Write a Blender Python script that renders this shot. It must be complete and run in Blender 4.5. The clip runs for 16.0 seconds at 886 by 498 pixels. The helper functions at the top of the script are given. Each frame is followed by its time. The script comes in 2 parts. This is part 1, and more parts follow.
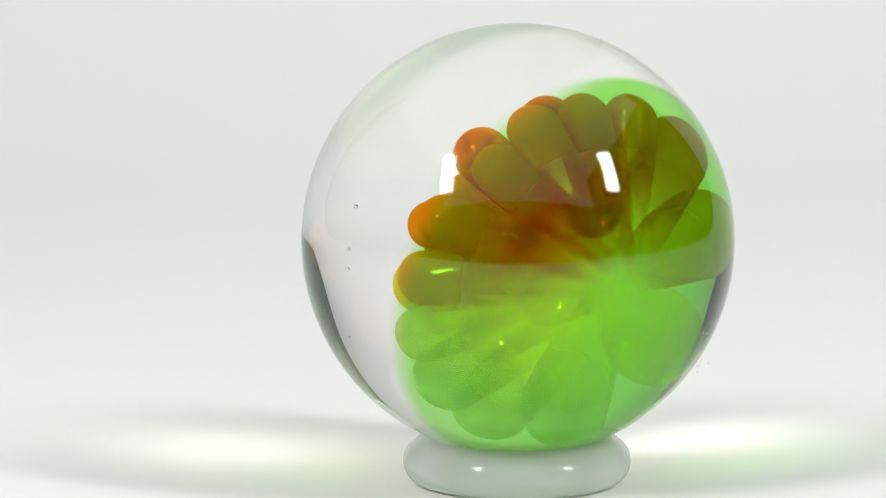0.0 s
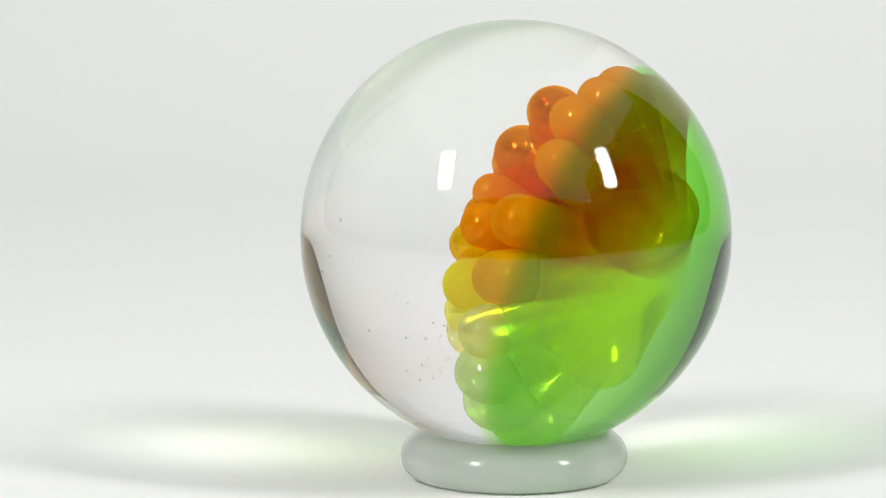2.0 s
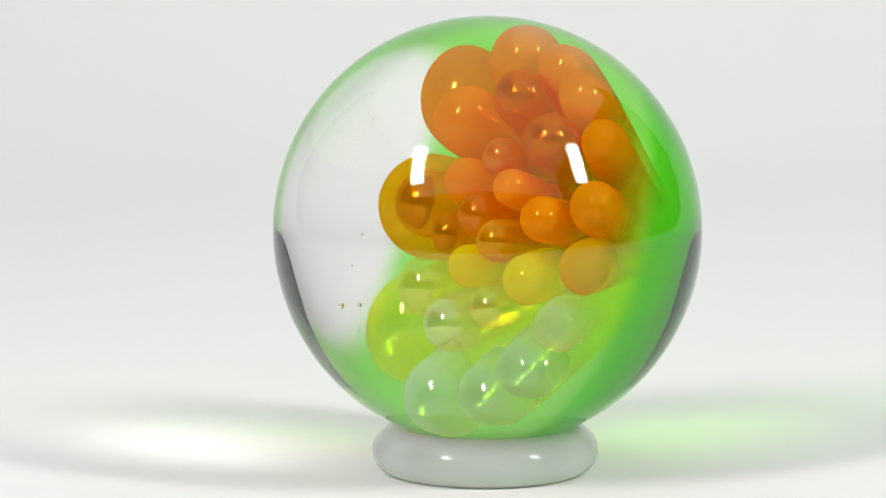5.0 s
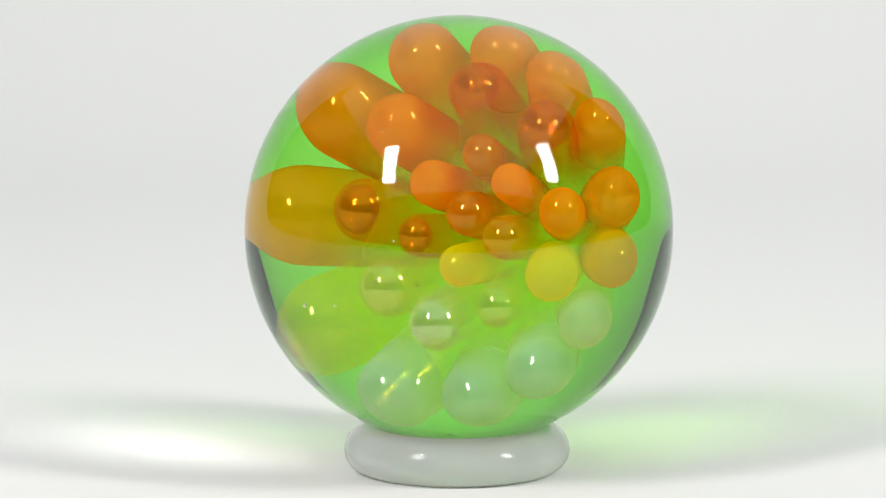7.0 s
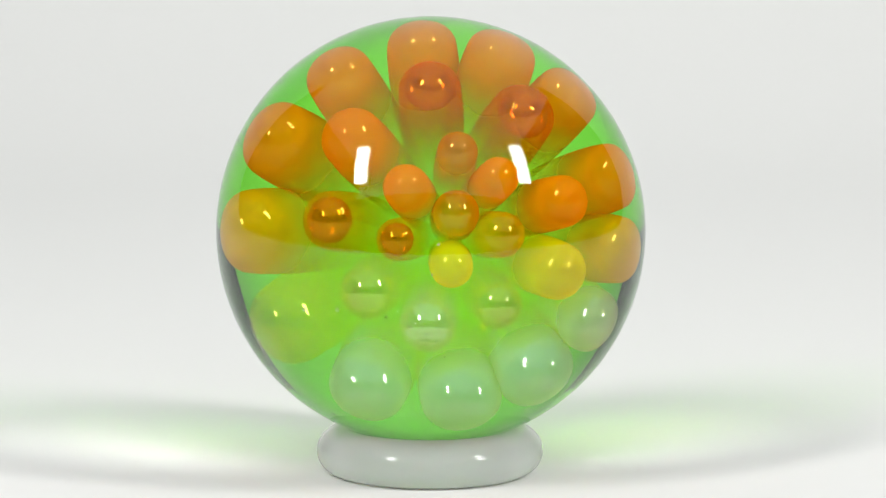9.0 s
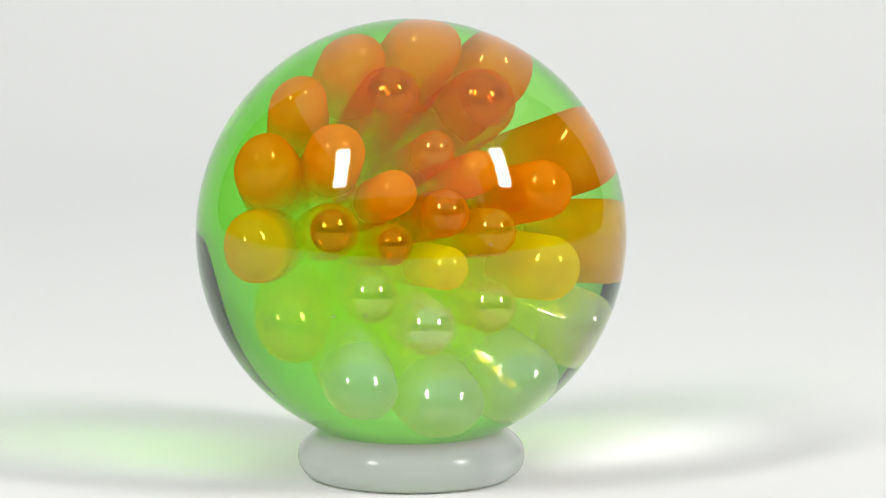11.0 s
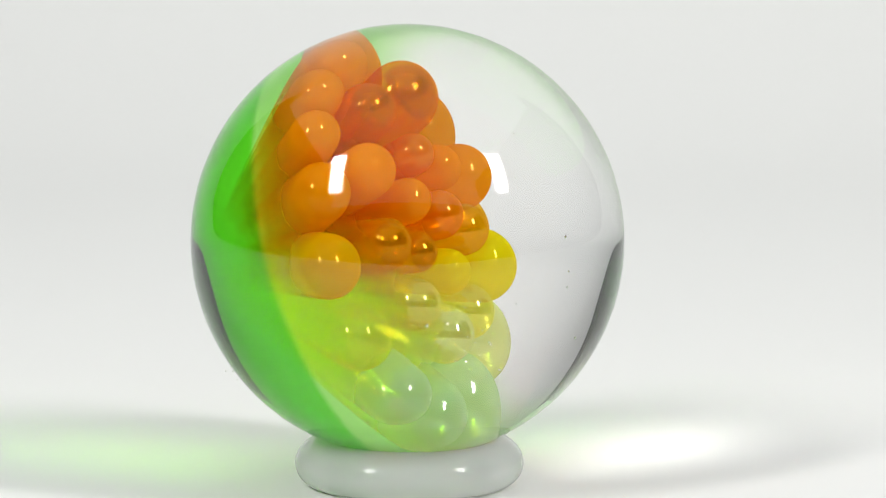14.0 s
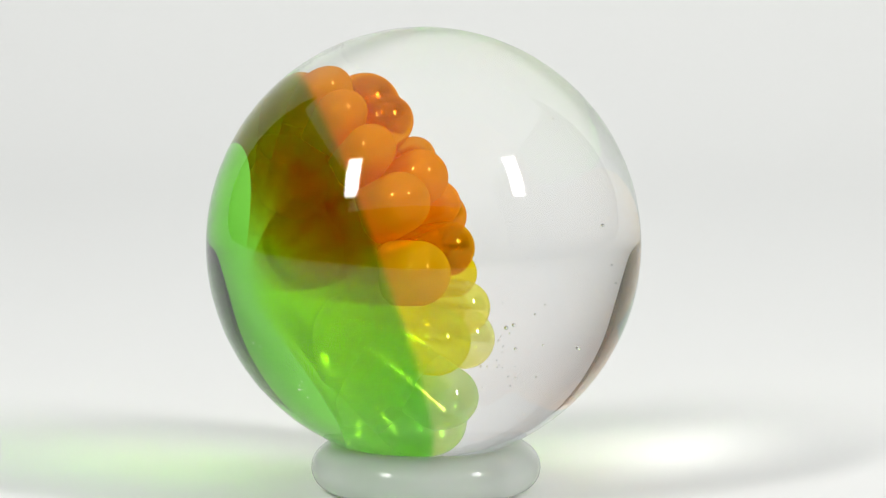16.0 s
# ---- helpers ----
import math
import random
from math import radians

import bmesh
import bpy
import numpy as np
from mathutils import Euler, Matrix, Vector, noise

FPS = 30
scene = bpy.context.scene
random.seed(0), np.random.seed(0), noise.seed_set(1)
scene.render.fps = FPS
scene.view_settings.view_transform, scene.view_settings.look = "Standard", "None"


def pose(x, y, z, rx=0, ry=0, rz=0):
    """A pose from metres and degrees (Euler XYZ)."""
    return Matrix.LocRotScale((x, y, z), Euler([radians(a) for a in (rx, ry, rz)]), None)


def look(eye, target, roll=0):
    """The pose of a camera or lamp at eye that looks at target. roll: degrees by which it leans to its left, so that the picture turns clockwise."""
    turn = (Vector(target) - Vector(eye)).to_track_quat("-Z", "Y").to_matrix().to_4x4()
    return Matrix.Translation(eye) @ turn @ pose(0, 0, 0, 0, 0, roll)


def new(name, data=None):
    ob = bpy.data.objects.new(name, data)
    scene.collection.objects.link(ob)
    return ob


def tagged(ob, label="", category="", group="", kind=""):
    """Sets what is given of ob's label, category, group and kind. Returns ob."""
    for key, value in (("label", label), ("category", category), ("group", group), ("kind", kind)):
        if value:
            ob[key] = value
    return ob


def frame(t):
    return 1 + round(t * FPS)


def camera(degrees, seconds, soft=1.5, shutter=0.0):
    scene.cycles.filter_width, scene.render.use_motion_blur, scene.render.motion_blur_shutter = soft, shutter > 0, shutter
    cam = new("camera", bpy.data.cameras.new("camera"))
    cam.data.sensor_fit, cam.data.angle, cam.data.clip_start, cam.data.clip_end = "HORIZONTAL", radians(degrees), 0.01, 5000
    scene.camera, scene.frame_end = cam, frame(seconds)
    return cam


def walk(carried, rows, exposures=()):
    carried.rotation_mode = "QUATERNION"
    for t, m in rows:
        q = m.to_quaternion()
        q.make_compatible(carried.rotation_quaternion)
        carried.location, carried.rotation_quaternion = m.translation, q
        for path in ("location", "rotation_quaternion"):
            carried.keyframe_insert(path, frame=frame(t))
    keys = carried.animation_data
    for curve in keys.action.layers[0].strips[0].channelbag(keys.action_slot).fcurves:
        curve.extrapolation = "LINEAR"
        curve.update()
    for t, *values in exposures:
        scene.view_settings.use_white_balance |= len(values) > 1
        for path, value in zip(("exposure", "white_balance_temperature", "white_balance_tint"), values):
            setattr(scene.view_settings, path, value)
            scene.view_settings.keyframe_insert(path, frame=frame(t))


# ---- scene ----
R = 0.025            # radius of the marble
RING = 0.43 * R      # middle line of the glass ring
TUBE = 0.10 * R      # its thickness, halved
ZC = 1.1375 * R        # height of the marble's middle
OFF = 0.2637 * R     # distance of the marble from the middle of the turntable
T_RIGHT, TURN = 0.8, 15.0   # when it stands to the right of the middle; degrees a second

# ---- camera ----
cam = camera(8.0, 16.0, soft=1.0)
EYE, AIM = (-0.0021867, -0.7234155, 0.1391401), (-0.0021867, -0.0001947, 0.0271796)
walk(cam, [(0.0, look(EYE, AIM)), (16.0, look(EYE, AIM))])

# ---- light ----
scene.cycles.sample_clamp_indirect = 0.0
scene.cycles.max_bounces = 24
scene.cycles.transmission_bounces = 24
scene.cycles.transparent_max_bounces = 64
scene.view_settings.exposure = -0.18
world = bpy.data.worlds.new("studio_air")
world.use_nodes = True
scene.world = world
world.node_tree.nodes["Background"].inputs[0].default_value = (0.91, 0.97, 1.0, 1)
world.node_tree.nodes["Background"].inputs[1].default_value = 0.74


def studio_lamp(way, up):
    """One of the two tall studio lamps in front of the marble, seen as a bright strip in the glass."""
    data = bpy.data.lights.new("studio_lamp", "AREA")
    data.shape, data.size, data.size_y = "RECTANGLE", 0.125, 0.335
    data.energy, data.color = 5.3, (1.0, 0.985, 0.945)
    z = Vector(way).normalized()
    x = Vector(up).cross(z).normalized()
    y = z.cross(x)
    m = Matrix((x, y, z)).transposed().to_4x4()
    ob = new("studio_lamp", data)
    ob.matrix_world = Matrix.Translation(Vector((0, 0, ZC)) + z * 1.0) @ m
    return ob


studio_lamp((-0.570, -0.535, 0.623), (0.072, 0.231, 0.263))
studio_lamp((0.701, -0.397, 0.592), (-0.114, 0.164, 0.245))


# ---- materials ----
def mat(name):
    m = bpy.data.materials.new(name)
    m.use_nodes = True
    m.node_tree.nodes.clear()
    nt = m.node_tree
    out = nt.nodes.new("ShaderNodeOutputMaterial")

    def n(kind, **values):
        node = nt.nodes.new("ShaderNode" + kind)
        for key, v in values.items():
            key = key.replace("_", " ")
            if hasattr(v, "node"):
                nt.links.new(v, node.inputs[key])
            else:
                node.inputs[key].default_value = v
        return node

    def done(socket):
        nt.links.new(socket, out.inputs["Surface"])
        return m

    return n, nt.links.new, done


def mix_shader(n, link, fac, a, b):
    node = n("MixShader")
    if hasattr(fac, "node"):
        link(fac, node.inputs[0])
    else:
        node.inputs[0].default_value = fac
    link(a, node.inputs[1])
    link(b, node.inputs[2])
    return node.outputs[0]


def mix_colour(n, link, fac, a, b):
    node = n("MixRGB")
    for i, v in enumerate((fac, a, b)):
        if hasattr(v, "node"):
            link(v, node.inputs[i])
        else:
            node.inputs[i].default_value = v
    return node.outputs[0]


def ramp(n, link, value, stops):
    node = n("ValToRGB")
    link(value, node.inputs[0])
    els = node.color_ramp.elements
    while len(els) < len(stops):
        els.new(0.5)
    for e, (pos, v) in zip(els, stops):
        e.position, e.color = pos, (v, v, v, 1) if not isinstance(v, tuple) else (*v, 1)
    return node.outputs[0]


def plain(name, colour, rough=0.6, spec=0.3, grain=0.03, size=300.0, bump=0.05):
    """A matt surface with a fine grain and faint larger clouds."""
    n, link, done = mat(name)
    co = n("TexCoord").outputs["Object"]
    fine = n("TexNoise", Vector=co, Scale=size, Detail=4.0).outputs["Fac"]
    wide = n("TexNoise", Vector=co, Scale=size / 60, Detail=2.0).outputs["Fac"]
    dark = tuple(c * (1 - grain) for c in colour) + (1,)
    lite = tuple(min(1, c * (1 + grain)) for c in colour) + (1,)
    c1 = mix_colour(n, link, fine, dark, lite)
    c2 = mix_colour(n, link, wide, c1, lite)
    b = n("Bump", Strength=bump, Distance=0.0003, Height=fine).outputs[0]
    p = n("BsdfPrincipled", Roughness=rough, Normal=b)
    link(c2, p.inputs["Base Color"])
    p.inputs["Specular IOR Level"].default_value = spec
    return done(p.outputs[0])


def glass(name, colour=(1, 1, 1), ior=1.474, rough=0.0):
    n, link, done = mat(name)
    p = n("BsdfPrincipled", Roughness=rough, IOR=ior)
    p.inputs["Base Color"].default_value = (*colour, 1)
    p.inputs["Transmission Weight"].default_value = 1.0
    return done(p.outputs[0])


def film(name, through_it, glint, share):
    """A mirroring film round trapped air: part of the light goes straight through, part is thrown back."""
    n, link, done = mat(name)
    co = n("TexCoord").outputs["Object"]
    cloud = n("TexNoise", Vector=co, Scale=420.0, Detail=2.0).outputs["Fac"]
    c = mix_colour(n, link, cloud, (*[v * 0.85 for v in through_it], 1), (*[min(1, v * 1.15) for v in through_it], 1))
    clear = n("BsdfTransparent", Color=c).outputs[0]
    gloss = n("BsdfGlossy", Color=(*glint, 1), Roughness=0.006).outputs[0]
    return done(mix_shader(n, link, share, clear, gloss))


def petal_material(name, tip, scatter, veil, stem, amount, low, high, milk_stem, root, shine=0.05, glint=(1, 1, 1)):
    """Coloured glass: clear at the root, then the stem's colour, then the colour of the round tip."""
    n, link, done = mat(name)

    def times(a, b):
        m = n("Math")
        m.operation = "MULTIPLY"
        link(a, m.inputs[0])
        if hasattr(b, "node"):
            link(b, m.inputs[1])
        else:
            m.inputs[1].default_value = b
        return m.outputs[0]

    tc = n("TexCoord")
    sep = n("SeparateXYZ", Vector=tc.outputs["Generated"]).outputs["Z"]
    cloud = n("TexNoise", Vector=tc.outputs["Object"], Scale=260.0, Detail=3.0).outputs["Fac"]
    along = n("Math")
    along.operation = "MULTIPLY_ADD"
    link(cloud, along.inputs[0])
    along.inputs[1].default_value = 0.10
    link(sep, along.inputs[2])
    g = ramp(n, link, along.outputs[0], [(root, 0.0), (root + 0.34, 1.0)])
    f = ramp(n, link, along.outputs[0], [(low, 0.0), (high, 1.0)])
    body = mix_colour(n, link, g, (1, 1, 1, 1), (*stem, 1))
    tint = mix_colour(n, link, f, body, (*tip, 1))
    streak = n("TexNoise", Vector=n("Mapping", Vector=tc.outputs["Generated"], Scale=(9.0, 9.0, 0.8)).outputs[0],
               Scale=1.0, Detail=2.0).outputs["Fac"]
    tint = mix_colour(n, link, times(times(streak, g), 0.35), tint, (*[0.5 * (u + v) for u, v in zip(tip, stem)], 1))
    clear = n("BsdfTransparent", Color=tint).outputs[0]
    cloudy = mix_colour(n, link, f, (*veil, 1), (*scatter, 1))
    dif = n("BsdfDiffuse", Color=cloudy).outputs[0]
    thru = n("BsdfTranslucent", Color=mix_colour(n, link, 0.5, cloudy, (*tip, 1))).outputs[0]
    milk = mix_shader(n, link, 0.6, dif, thru)
    dense = ramp(n, link, along.outputs[0], [(0.58, milk_stem), (0.94, 1.0)])
    base = mix_shader(n, link, times(times(dense, g), amount), clear, milk)
    gloss = n("BsdfGlossy", Color=(*glint, 1), Roughness=0.006).outputs[0]
    edge = n("Math")
    edge.operation = "ADD"
    link(times(times(n("Fresnel", IOR=1.06).outputs[0], 0.3), times(f, g)), edge.inputs[0])
    link(times(times(f, f), shine), edge.inputs[1])
    return done(mix_shader(n, link, edge.outputs[0], base, gloss))


AXIS = Vector((-0.090, -0.945, 0.315)).normalized()   # from the green back to the flower's front
RIM = -0.275                                          # the green back ends here along it


def span(n, link, value, low, high):
    """0 at low, 1 at high."""
    node = n("MapRange")
    node.interpolation_type = "SMOOTHSTEP"
    link(value, node.inputs["Value"])
    node.inputs["From Min"].default_value, node.inputs["From Max"].default_value = low, high
    return node.outputs["Result"]


def green_material(name, colour):
    """Clear green glass in a skin on the back, which ends softly along its rim; each of its two faces takes half of the light."""
    n, link, done = mat(name)
    co = n("TexCoord").outputs["Object"]
    cloud = n("TexNoise", Vector=co, Scale=70.0, Detail=3.0).outputs["Fac"]
    dot = n("VectorMath")
    dot.operation = "DOT_PRODUCT"
    link(co, dot.inputs[0])
    dot.inputs[1].default_value = AXIS / R
    wave = n("Math")
    wave.operation = "MULTIPLY_ADD"
    link(cloud, wave.inputs[0])
    wave.inputs[1].default_value = 0.05
    link(dot.outputs["Value"], wave.inputs[2])
    side = n("SeparateXYZ", Vector=co).outputs["X"]
    east = span(n, link, side, -0.10 * R, 0.35 * R)
    f = mix_colour(n, link, east, span(n, link, wave.outputs[0], RIM + 0.025, RIM - 0.025),
                   span(n, link, wave.outputs[0], RIM + 0.04, RIM - 0.09))
    deep = span(n, link, dot.outputs["Value"], RIM - 0.2, -0.98)          # deepest at the pole, thinner on one side
    mottled = n("Math")
    mottled.operation = "MULTIPLY_ADD"
    link(cloud, mottled.inputs[0])
    mottled.inputs[1].default_value = 0.3
    link(deep, mottled.inputs[2])
    c = mix_colour(n, link, mottled.outputs[0], (*[v ** 0.42 for v in colour], 1), (*[v ** 0.52 for v in colour], 1))
    c = mix_colour(n, link, span(n, link, side, 0.25 * R, 0.7 * R), c, (*[v ** 0.35 for v in colour], 1))
    return done(n("BsdfTransparent", Color=mix_colour(n, link, f, (1, 1, 1, 1), c)).outputs[0])


def milk_glass(name):
    n, link, done = mat(name)
    co = n("TexCoord").outputs["Object"]
    cloud = n("TexNoise", Vector=co, Scale=160.0, Detail=2.0).outputs["Fac"]
    c = mix_colour(n, link, cloud, (0.97, 0.995, 0.995, 1), (0.985, 1.0, 1.0, 1))
    dif = n("BsdfDiffuse", Color=c).outputs[0]
    thru = n("BsdfTranslucent", Color=c).outputs[0]
    body = mix_shader(n, link, 0.5, dif, thru)
    clear = n("BsdfRefraction", Color=(0.97, 0.99, 0.98, 1), Roughness=0.22, IOR=1.45).outputs[0]
    body = mix_shader(n, link, 0.30, body, clear)
    shine = n("BsdfGlossy", Color=(1, 1, 1, 1), Roughness=0.15).outputs[0]
    fr = n("Fresnel", IOR=1.33).outputs[0]
    return done(mix_shader(n, link, fr, body, shine))


PAPER = plain("white_paper", (0.84, 0.84, 0.83), rough=0.7, spec=0.2, grain=0.01, size=900.0)
DARK = plain("dark_cloth", (0.035, 0.035, 0.033), rough=0.9, spec=0.1, grain=0.2, size=400.0)
WOOD = plain("dark_table_top", (0.09, 0.07, 0.05), rough=0.5, grain=0.2, size=120.0)
SOOT = plain("dark_fleck", (0.06, 0.06, 0.04), grain=0.3, size=2000.0)
CHALK = plain("pale_scuff", (0.7, 0.7, 0.66), grain=0.2, size=2000.0)
CLEAR = glass("clear_glass")
AIR = glass("air_bubble", ior=1 / 1.474)
# brown tint stands in for the dark room that the air mirrors
AIR_CAP = film("air_film", (0.78, 0.58, 0.15), (1.0, 0.66, 0.20), 0.28)
GREEN = green_material("green_glass", (0.25, 0.81, 0.085))
MILK = milk_glass("milky_glass")
GLASSES = {   # tip, cloud in the tip, cloud in the stem, stem, how cloudy, where the tip's colour begins and is full, cloud in the stem's share, root
    "orange": ((1.0, 0.64, 0.06), (1.0, 0.40, 0.0), (1.0, 0.55, 0.10), (1.0, 0.90, 0.62), 0.72, 0.46, 0.86, 0.05, 0.18),
    "amber": ((1.0, 0.79, 0.07), (1.0, 0.54, 0.0), (1.0, 0.70, 0.15), (1.0, 0.94, 0.60), 0.62, 0.44, 0.86, 0.06, 0.16),
    "yellow": ((1.0, 0.96, 0.09), (1.0, 0.82, 0.0), (1.0, 0.90, 0.1), (1.0, 0.98, 0.50), 0.54, 0.42, 0.84, 0.08, 0.12),
    "straw": ((1.0, 0.96, 0.32), (1.0, 0.93, 0.3), (1.0, 0.95, 0.2), (1.0, 0.99, 0.50), 0.16, 0.46, 0.80, 0.12, 0.08),
    "milky": ((1.0, 0.98, 0.46), (0.96, 1.0, 0.90), (1.0, 0.96, 0.2), (1.0, 1.0, 0.48), 0.32, 0.46, 0.80, 0.06, 0.08),
    "pale": ((1.0, 0.99, 0.44), (0.64, 0.99, 1.0), (1.0, 0.97, 0.2), (1.0, 1.0, 0.46), 0.42, 0.42, 0.74, 0.04, 0.06),
    "lime": ((1.0, 0.98, 0.18), (1.0, 0.97, 0.1), (1.0, 0.96, 0.1), (1.0, 1.0, 0.46), 0.16, 0.40, 0.72, 0.2, 0.06),
}


def tip_glasses(name, share, shine, white):
    """The seven glasses with a share of their cloud, and how strongly their tips reflect."""
    return {k: petal_material(k + name, *v[:4], v[4] * share, *v[5:], shine=shine,
                              glint=(1.0, white + (1 - white) * v[1][1], white / 2 + (1 - white / 2) * v[1][2]))
            for k, v in GLASSES.items()}


FINISH = {"plain": tip_glasses("_glass", 1.0, 0.07, 0.2),
          "bright": tip_glasses("_glass_with_bright_skin", 0.50, 0.15, 0.25),
          "air": tip_glasses("_glass_over_air", 0.36, 0.06, 0.2)}


# ---- building ----
def part(name, bm, material, parent=None, label="", smooth=True):
    me = bpy.data.meshes.new(name)
    bm.to_mesh(me)
    bm.free()
    me.materials.append(material)
    if smooth:
        me.polygons.foreach_set("use_smooth", [True] * len(me.polygons))
    ob = new(name, me)
    ob.parent = parent
    if label:
        tagged(ob, label)
    return ob


def grid_mesh(rows, close=False, caps=True):
    """A skin over rings of points: each row has the same count."""
    bm = bmesh.new()
    vs = [[bm.verts.new(p) for p in row] for row in rows]
    k = len(rows[0])
    for i in range(len(rows) - 1):
        for j in range(k if close else k - 1):
            a, b = j, (j + 1) % k
            bm.faces.new((vs[i][a], vs[i][b], vs[i + 1][b], vs[i + 1][a]))
    if close and caps:
        bm.faces.new(vs[0][::-1])
        bm.faces.new(vs[-1])
    bmesh.ops.recalc_face_normals(bm, faces=bm.faces)
    return bm


def box_mesh(x0, x1, y0, y1, z0, z1, bevel=0.0):
    bm = bmesh.new()
    bmesh.ops.create_cube(bm, size=1, matrix=Matrix.LocRotScale(
        ((x0 + x1) / 2, (y0 + y1) / 2, (z0 + z1) / 2), None, (x1 - x0, y1 - y0, z1 - z0)))
    if bevel:
        bmesh.ops.bevel(bm, geom=bm.edges[:], offset=bevel, segments=2, affect="EDGES")
    return bm


# ---- the studio ----
def sweep():
    """The white paper that lies on the table and rises behind in a curve."""
    y_bend, rad, top, half, thick = 0.24, 0.16, 0.75, 0.48, 0.002
    line = [(-0.45, 0.0), (y_bend, 0.0)]
    line += [(y_bend + rad * math.sin(a), rad - rad * math.cos(a)) for a in np.linspace(0, math.pi / 2, 25)[1:]]
    line.append((y_bend + rad, top))
    front = [[(x, y, z) for y, z in line] for x in (-half, half)]
    bm = bmesh.new()
    vs = [[bm.verts.new(p) for p in row] for row in front]
    for i in range(len(line) - 1):
        bm.faces.new((vs[0][i], vs[1][i], vs[1][i + 1], vs[0][i + 1]))
    bmesh.ops.recalc_face_normals(bm, faces=bm.faces)
    if bm.faces[0].normal.z < 0:
        bmesh.ops.reverse_faces(bm, faces=bm.faces[:])
    bmesh.ops.solidify(bm, geom=bm.faces[:], thickness=thick)
    ob = part("backdrop", bm, PAPER)
    return tagged(ob, "seamless white paper sweep lying on the table", "backdrop", kind="structure")


sweep()


def studio_table():
    top = tagged(new("table"), "dark plain table under the white paper", "table")
    part("tabletop", box_mesh(-0.72, 0.72, -0.5, 0.46, -0.034, -0.0022, 0.002), WOOD, top)
    for x in (-0.68, 0.68):
        for y in (-0.45, 0.41):
            part("leg", box_mesh(x - 0.025, x + 0.025, y - 0.025, y + 0.025, -0.75, -0.034, 0.003), WOOD, top)
    return top


studio_table()

tagged(part("floor", box_mesh(-1.7, 1.7, -1.7, 1.2, -0.85, -0.75), DARK, smooth=False),
       "dark studio floor", "floor", kind="structure")
# unseen walls to darken the glass edges; south one low to admit light
for nm, b in (("wall_west", (-1.7, -1.6, -1.7, 1.2)), ("wall_east", (1.6, 1.7, -1.7, 1.2)),
              ("wall_south", (-1.6, 1.6, -1.7, -1.6)), ("wall_north", (-1.6, 1.6, 1.1, 1.2))):
    tagged(part(nm, box_mesh(*b, -0.75, 0.9 if nm == "wall_south" else 1.7), DARK, smooth=False), "unseen dark studio wall, height tuned for the light", "wall", kind="structure")


# ---- the ring ----
def glass_ring():
    rows = []
    for i in range(97):
        a = 2 * math.pi * i / 96
        row = []
        for j in range(32):
            b = 2 * math.pi * j / 32
            tube = TUBE * (1 + 0.22 * max(0.0, math.cos(b - radians(115))) ** 4)   # the seat of the marble
            r = RING + tube * math.cos(b)
            row.append((r * math.cos(a), r * math.sin(a), 1.03 * TUBE + 1.03 * tube * math.sin(b)))
        rows.append(row)
    bm = grid_mesh(rows, close=True, caps=False)
    bmesh.ops.remove_doubles(bm, verts=bm.verts[:], dist=1e-6)
    ob = part("display_ring", bm, MILK)
    return tagged(ob, "milky white glass ring standing on white paper", "ring stand")


# ---- the marble ----
STEM = Vector((0.03, 0.66, -0.12)) * R   # where the petals meet
BOW = 0.05                                 # how far they bow towards the front

# round tips of the petals: place and radius in radii of the marble, glass, and what the tip shows
PETALS = (
    (0.086, 0.006, 0.258, 0.066, "orange", "bright"),
    (-0.080, -0.025, 0.146, 0.075, "orange", "plain"),
    (0.222, -0.031, 0.182, 0.067, "orange", "plain"),
    (0.083, -0.077, 0.071, 0.076, "orange", "bright"),
    (-0.108, -0.061, -0.019, 0.069, "amber", "air"),
    (0.236, -0.098, 0.002, 0.076, "amber", "bright"),
    (0.068, -0.109, -0.102, 0.071, "yellow", "plain"),
    (-0.003, 0.136, 0.422, 0.098, "orange", "air"),
    (-0.246, 0.079, 0.281, 0.101, "orange", "plain"),
    (0.290, 0.098, 0.355, 0.105, "orange", "air"),
    (0.435, -0.016, 0.101, 0.086, "orange", "plain"),
    (-0.318, -0.005, 0.035, 0.095, "amber", "air"),
    (0.424, -0.072, -0.124, 0.097, "yellow", "plain"),
    (-0.204, -0.081, -0.187, 0.092, "straw", "bright"),
    (0.221, -0.111, -0.231, 0.081, "straw", "bright"),
    (-0.010, -0.126, -0.295, 0.093, "milky", "bright"),
    (-0.026, 0.313, 0.481, 0.101, "orange", "plain"),
    (0.205, 0.286, 0.476, 0.105, "orange", "plain"),
    (0.397, 0.277, 0.354, 0.099, "orange", "plain"),
    (0.571, 0.152, 0.150, 0.107, "orange", "plain"),
    (0.610, 0.086, -0.076, 0.108, "amber", "plain"),
    (0.531, 0.014, -0.303, 0.108, "milky", "plain"),
    (0.342, -0.011, -0.463, 0.131, "pale", "plain"),
    (0.098, -0.021, -0.540, 0.132, "pale", "plain"),
    (-0.203, -0.011, -0.506, 0.127, "pale", "plain"),
    (-0.443, 0.073, -0.300, 0.134, "lime", "plain"),
    (-0.540, 0.166, -0.027, 0.127, "amber", "plain"),
    (-0.459, 0.218, 0.240, 0.120, "orange", "plain"),
    (-0.266, 0.279, 0.411, 0.100, "orange", "plain"),
)


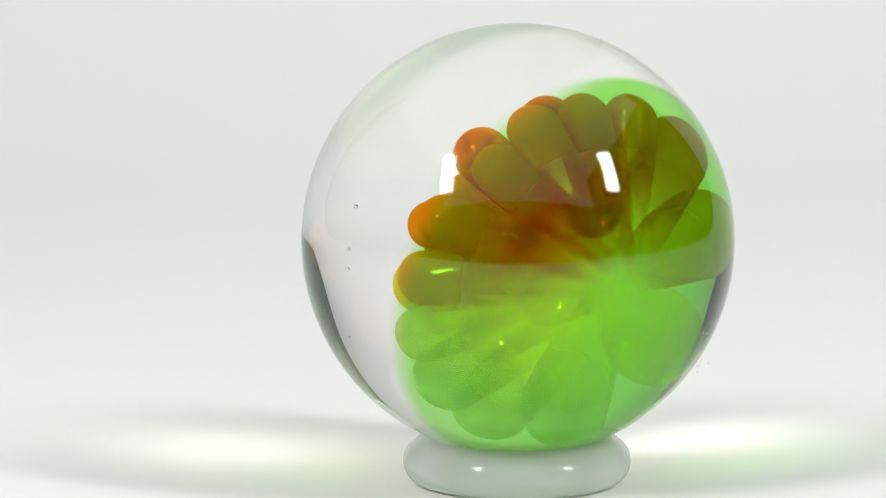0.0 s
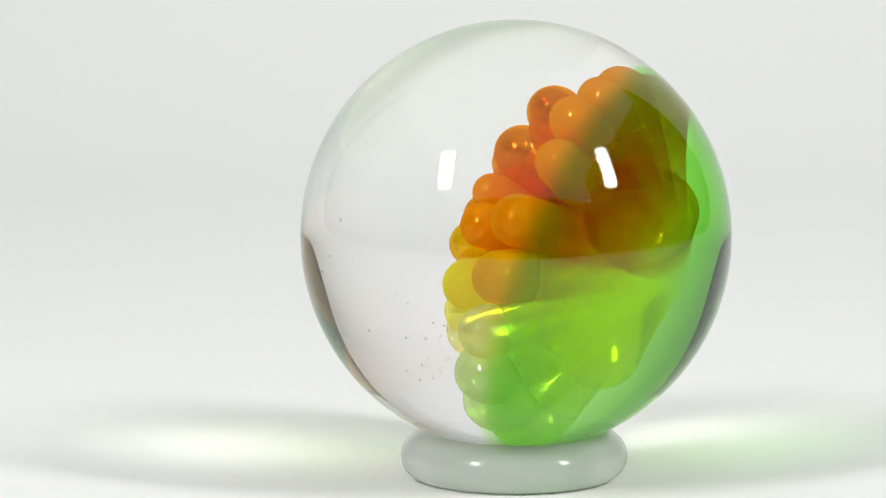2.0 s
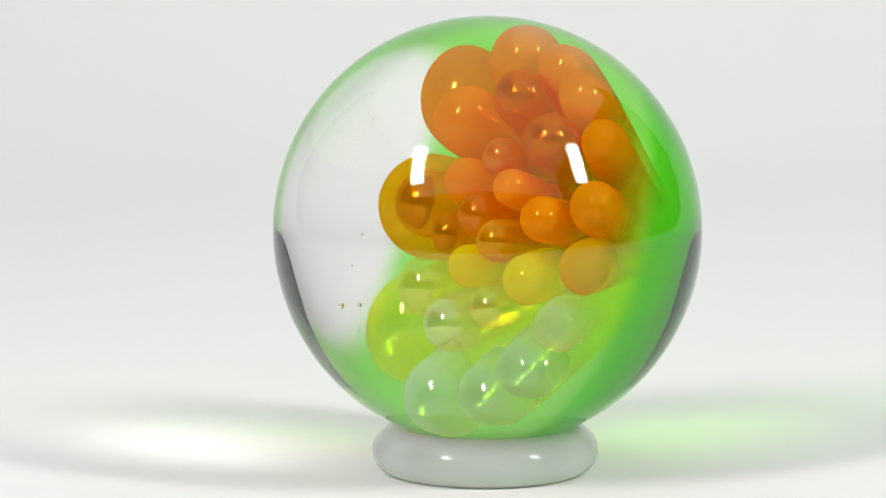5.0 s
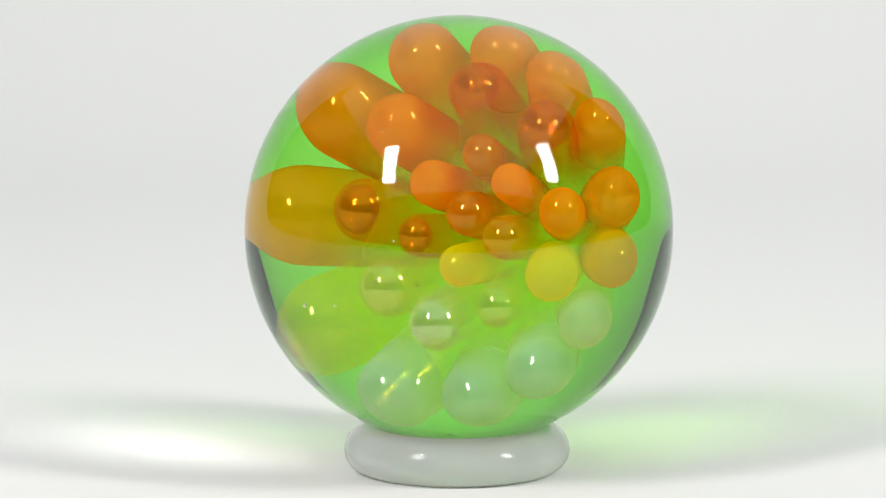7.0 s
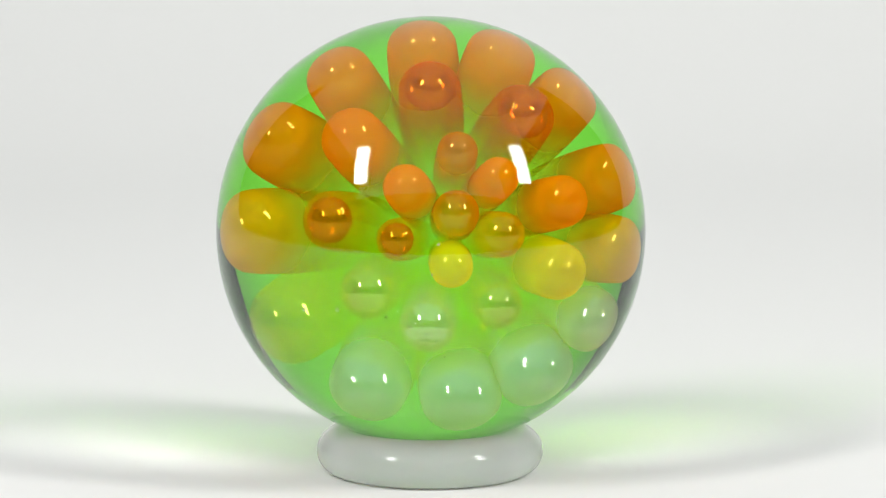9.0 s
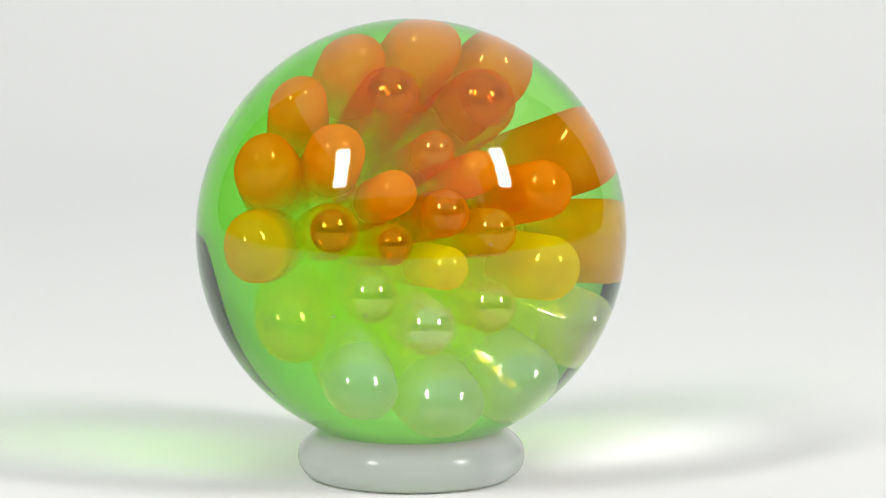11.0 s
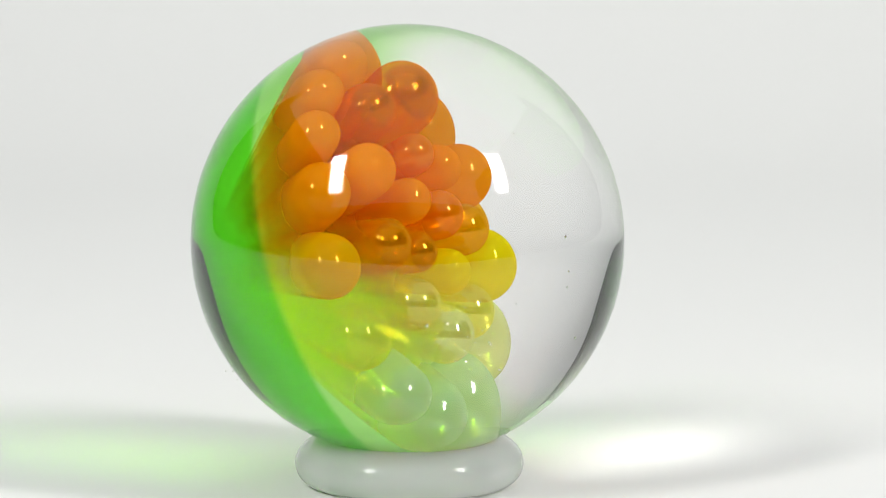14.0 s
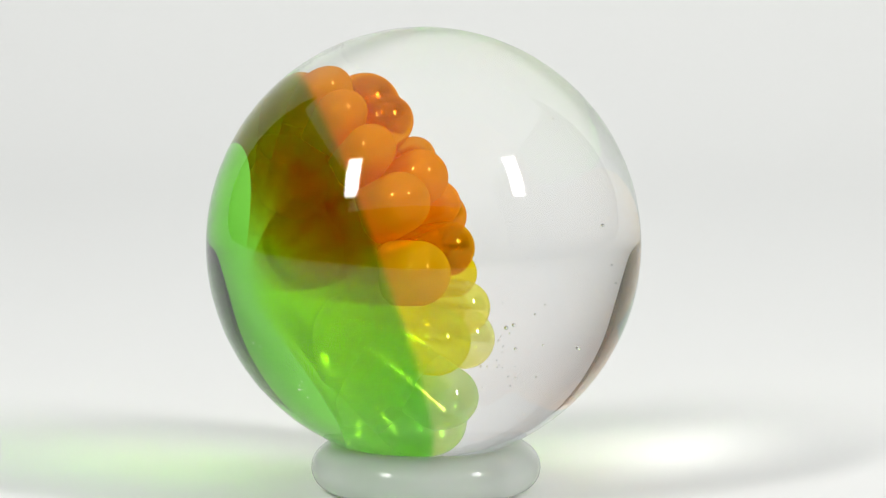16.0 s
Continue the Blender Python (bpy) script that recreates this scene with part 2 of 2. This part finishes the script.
def petal_mesh(tip, rad, stem, bow):
    """A drop of glass that swells from a thin stem to a round tip; it lies along z and bows a little."""
    length = (tip - stem).length
    rows, k = [], 48
    n_along = 22
    for i in range(n_along + 1):
        s = 0.10 + 0.90 * i / n_along
        rr = rad * (0.05 + 0.95 * math.sin(math.pi / 2 * s) ** 0.9)
        rows.append((s * length, rr))
    for i in range(1, 15):
        a = math.pi / 2 * i / 14.15
        rows.append((length + rad * math.sin(a), rad * math.cos(a)))
    rings = []
    for z, r in rows:
        s = min(1.0, z / length)
        off = bow * 4 * s * (1 - s)
        rings.append([(off.x + r * math.cos(2 * math.pi * j / k), off.y + r * math.sin(2 * math.pi * j / k), z)
                      for j in range(k)])
    return grid_mesh(rings, close=True)


def green_back(parent):
    """The green glass skin that cups the flower from behind."""
    turn = AXIS.to_track_quat("Z", "Y")
    k = 96
    edge = math.acos(RIM + 0.05)

    def cap(rad):
        return [[turn @ (Vector((rad * math.sin(a) * math.cos(2 * math.pi * j / k),
                                 rad * math.sin(a) * math.sin(2 * math.pi * j / k), rad * math.cos(a))) * R)
                 for j in range(k)] for a in np.linspace(edge, math.pi - 0.004, 41)]

    bm = grid_mesh(cap(0.993)[::-1] + cap(0.975), close=True, caps=False)
    part("green_backing", bm, GREEN, parent, "transparent green glass skin behind the flower")


def air_dome(rad, at, parent):
    """A cap of air caught in the tip of a petal; its dark mirroring is put in as a brown tint."""
    bm = bmesh.new()
    bmesh.ops.create_uvsphere(bm, u_segments=48, v_segments=28, radius=rad)
    for v in bm.verts:
        if v.co.z < 0:
            v.co.z *= 0.35
    part("air_dome", bm, AIR_CAP, parent, "gleaming air bubble in the tip, tinted brown for the dark reflection").location = at


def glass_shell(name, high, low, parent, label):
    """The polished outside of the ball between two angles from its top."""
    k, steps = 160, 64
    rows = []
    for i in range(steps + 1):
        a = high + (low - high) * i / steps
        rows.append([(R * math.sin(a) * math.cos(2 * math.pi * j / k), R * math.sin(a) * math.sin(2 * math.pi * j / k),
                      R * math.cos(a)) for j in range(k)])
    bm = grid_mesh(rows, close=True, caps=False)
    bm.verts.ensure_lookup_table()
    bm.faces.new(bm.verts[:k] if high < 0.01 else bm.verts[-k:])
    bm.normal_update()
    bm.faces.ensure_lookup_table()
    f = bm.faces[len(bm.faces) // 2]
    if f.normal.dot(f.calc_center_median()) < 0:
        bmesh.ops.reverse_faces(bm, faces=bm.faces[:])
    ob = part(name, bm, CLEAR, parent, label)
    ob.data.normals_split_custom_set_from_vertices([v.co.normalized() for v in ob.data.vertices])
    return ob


# single bubbles: place and radius in radii of the marble
BUBBLES = ((0.031, -0.560, 0.031, 0.008), (0.005, -0.586, -0.087, 0.006), (-0.039, -0.606, -0.140, 0.006),
           (-0.091, -0.432, 0.430, 0.005), (-0.330, -0.239, -0.246, 0.010), (-0.015, -0.283, -0.328, 0.007),
           (-0.205, -0.357, -0.322, 0.006), (0.245, -0.464, -0.317, 0.007), (-0.447, -0.196, -0.251, 0.012))


# dark flecks under the skin
SPECKS = ((-0.547, 0.799, -0.251, 0.005), (-0.476, 0.814, -0.334, 0.006), (-0.460, 0.820, -0.340, 0.004),
          (-0.405, 0.648, -0.645, 0.005), (-0.084, 0.949, -0.303, 0.005), (0.157, 0.972, -0.176, 0.005))


def bubbles(parent):
    for x, y, z, r in BUBBLES:
        bm = bmesh.new()
        bmesh.ops.create_icosphere(bm, subdivisions=3, radius=0.65 * r * R)
        part("air_bubble", bm, AIR, parent).location = Vector((x, y, z)) * R
    rng = random.Random(4)
    bm = bmesh.new()
    for _ in range(34):
        at = Vector((rng.gauss(-0.06, 0.06), rng.gauss(-0.25, 0.05), rng.gauss(-0.34, 0.09))) * R
        bmesh.ops.create_icosphere(bm, subdivisions=2, radius=rng.uniform(0.0015, 0.0038) * R, matrix=Matrix.Translation(at))
    for x, y, z, r in SPECKS:
        sp = bmesh.new()
        bmesh.ops.create_icosphere(sp, subdivisions=2, radius=0.55 * r * R)
        for v in sp.verts:
            v.co *= rng.uniform(0.5, 1.2)
        part("dark_speck", sp, SOOT, parent).location = Vector((x, y, z)) * 0.975 * R
    for x, y, z in ((-0.477, 0.699, -0.532), (-0.492, 0.685, -0.538), (-0.34, 0.86, -0.38)):
        at = Vector((x, y, z)).normalized() * R
        sp = bmesh.new()
        for _ in range(6):
            bmesh.ops.create_icosphere(sp, subdivisions=1, radius=rng.uniform(0.002, 0.005) * R, matrix=Matrix.Translation(
                at + Vector((rng.gauss(0, 0.014), rng.gauss(0, 0.010), rng.gauss(0, 0.02))) * R))
        part("scuff", sp, CHALK, parent, "whitish scuff on the glass")
    tagged(part("seed_bubbles", bm, AIR, parent, "swarm of tiny seed bubbles"), kind="stuff")


def marble():
    top = tagged(new("glass_marble"), "clear glass marble with an orange and yellow glass flower", "marble")
    # ball split only so that its upper part casts no shadow; lamplight reaches petals
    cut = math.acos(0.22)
    glass_shell("shadowless_glass_top", 0.002, cut, top, "clear polished upper part of the ball, casts no shadow").visible_shadow = False
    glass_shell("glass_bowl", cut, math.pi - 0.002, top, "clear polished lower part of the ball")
    green_back(top)
    for x, y, z, rad, tint, kind in PETALS:
        tip = Vector((x, y, z)) * R
        turn = (tip - STEM).to_track_quat("Z", "Y")
        bow = turn.inverted() @ AXIS * BOW * R * min(1.0, 2 * (tip - AXIS * tip.dot(AXIS)).length / R)
        ob = part("petal", petal_mesh(tip, rad * R, STEM, bow), FINISH[kind][tint], top,
                  tint + " glass petal with a round tip")
        ob.matrix_basis = Matrix.Translation(STEM) @ turn.to_matrix().to_4x4()
        if kind == "air":
            air_dome(0.80 * rad * R, Vector((0, 0, (tip - STEM).length + 0.16 * rad * R)), ob)
    bubbles(top)
    return top


ring = glass_ring()
ball = marble()


def motions():
    """Ring and marble ride round on a slow turntable."""
    ring_rows, ball_rows = [], []
    for i in range(33):
        t = i * 0.5
        a = radians(TURN * (t - T_RIGHT))
        x, y = OFF * math.cos(a), OFF * math.sin(a)
        spin = TURN * (t - 9.0)
        b = radians(TURN * (t - 5.0) + 180)
        ring_rows.append((t, pose(x + 0.0104 * R * math.cos(b), y + 0.0104 * R * math.sin(b), 0, 0, 0, spin)))
        ball_rows.append((t, pose(x, y, ZC, 0, 0, spin)))
    walk(ring, ring_rows)
    walk(ball, ball_rows)


motions()
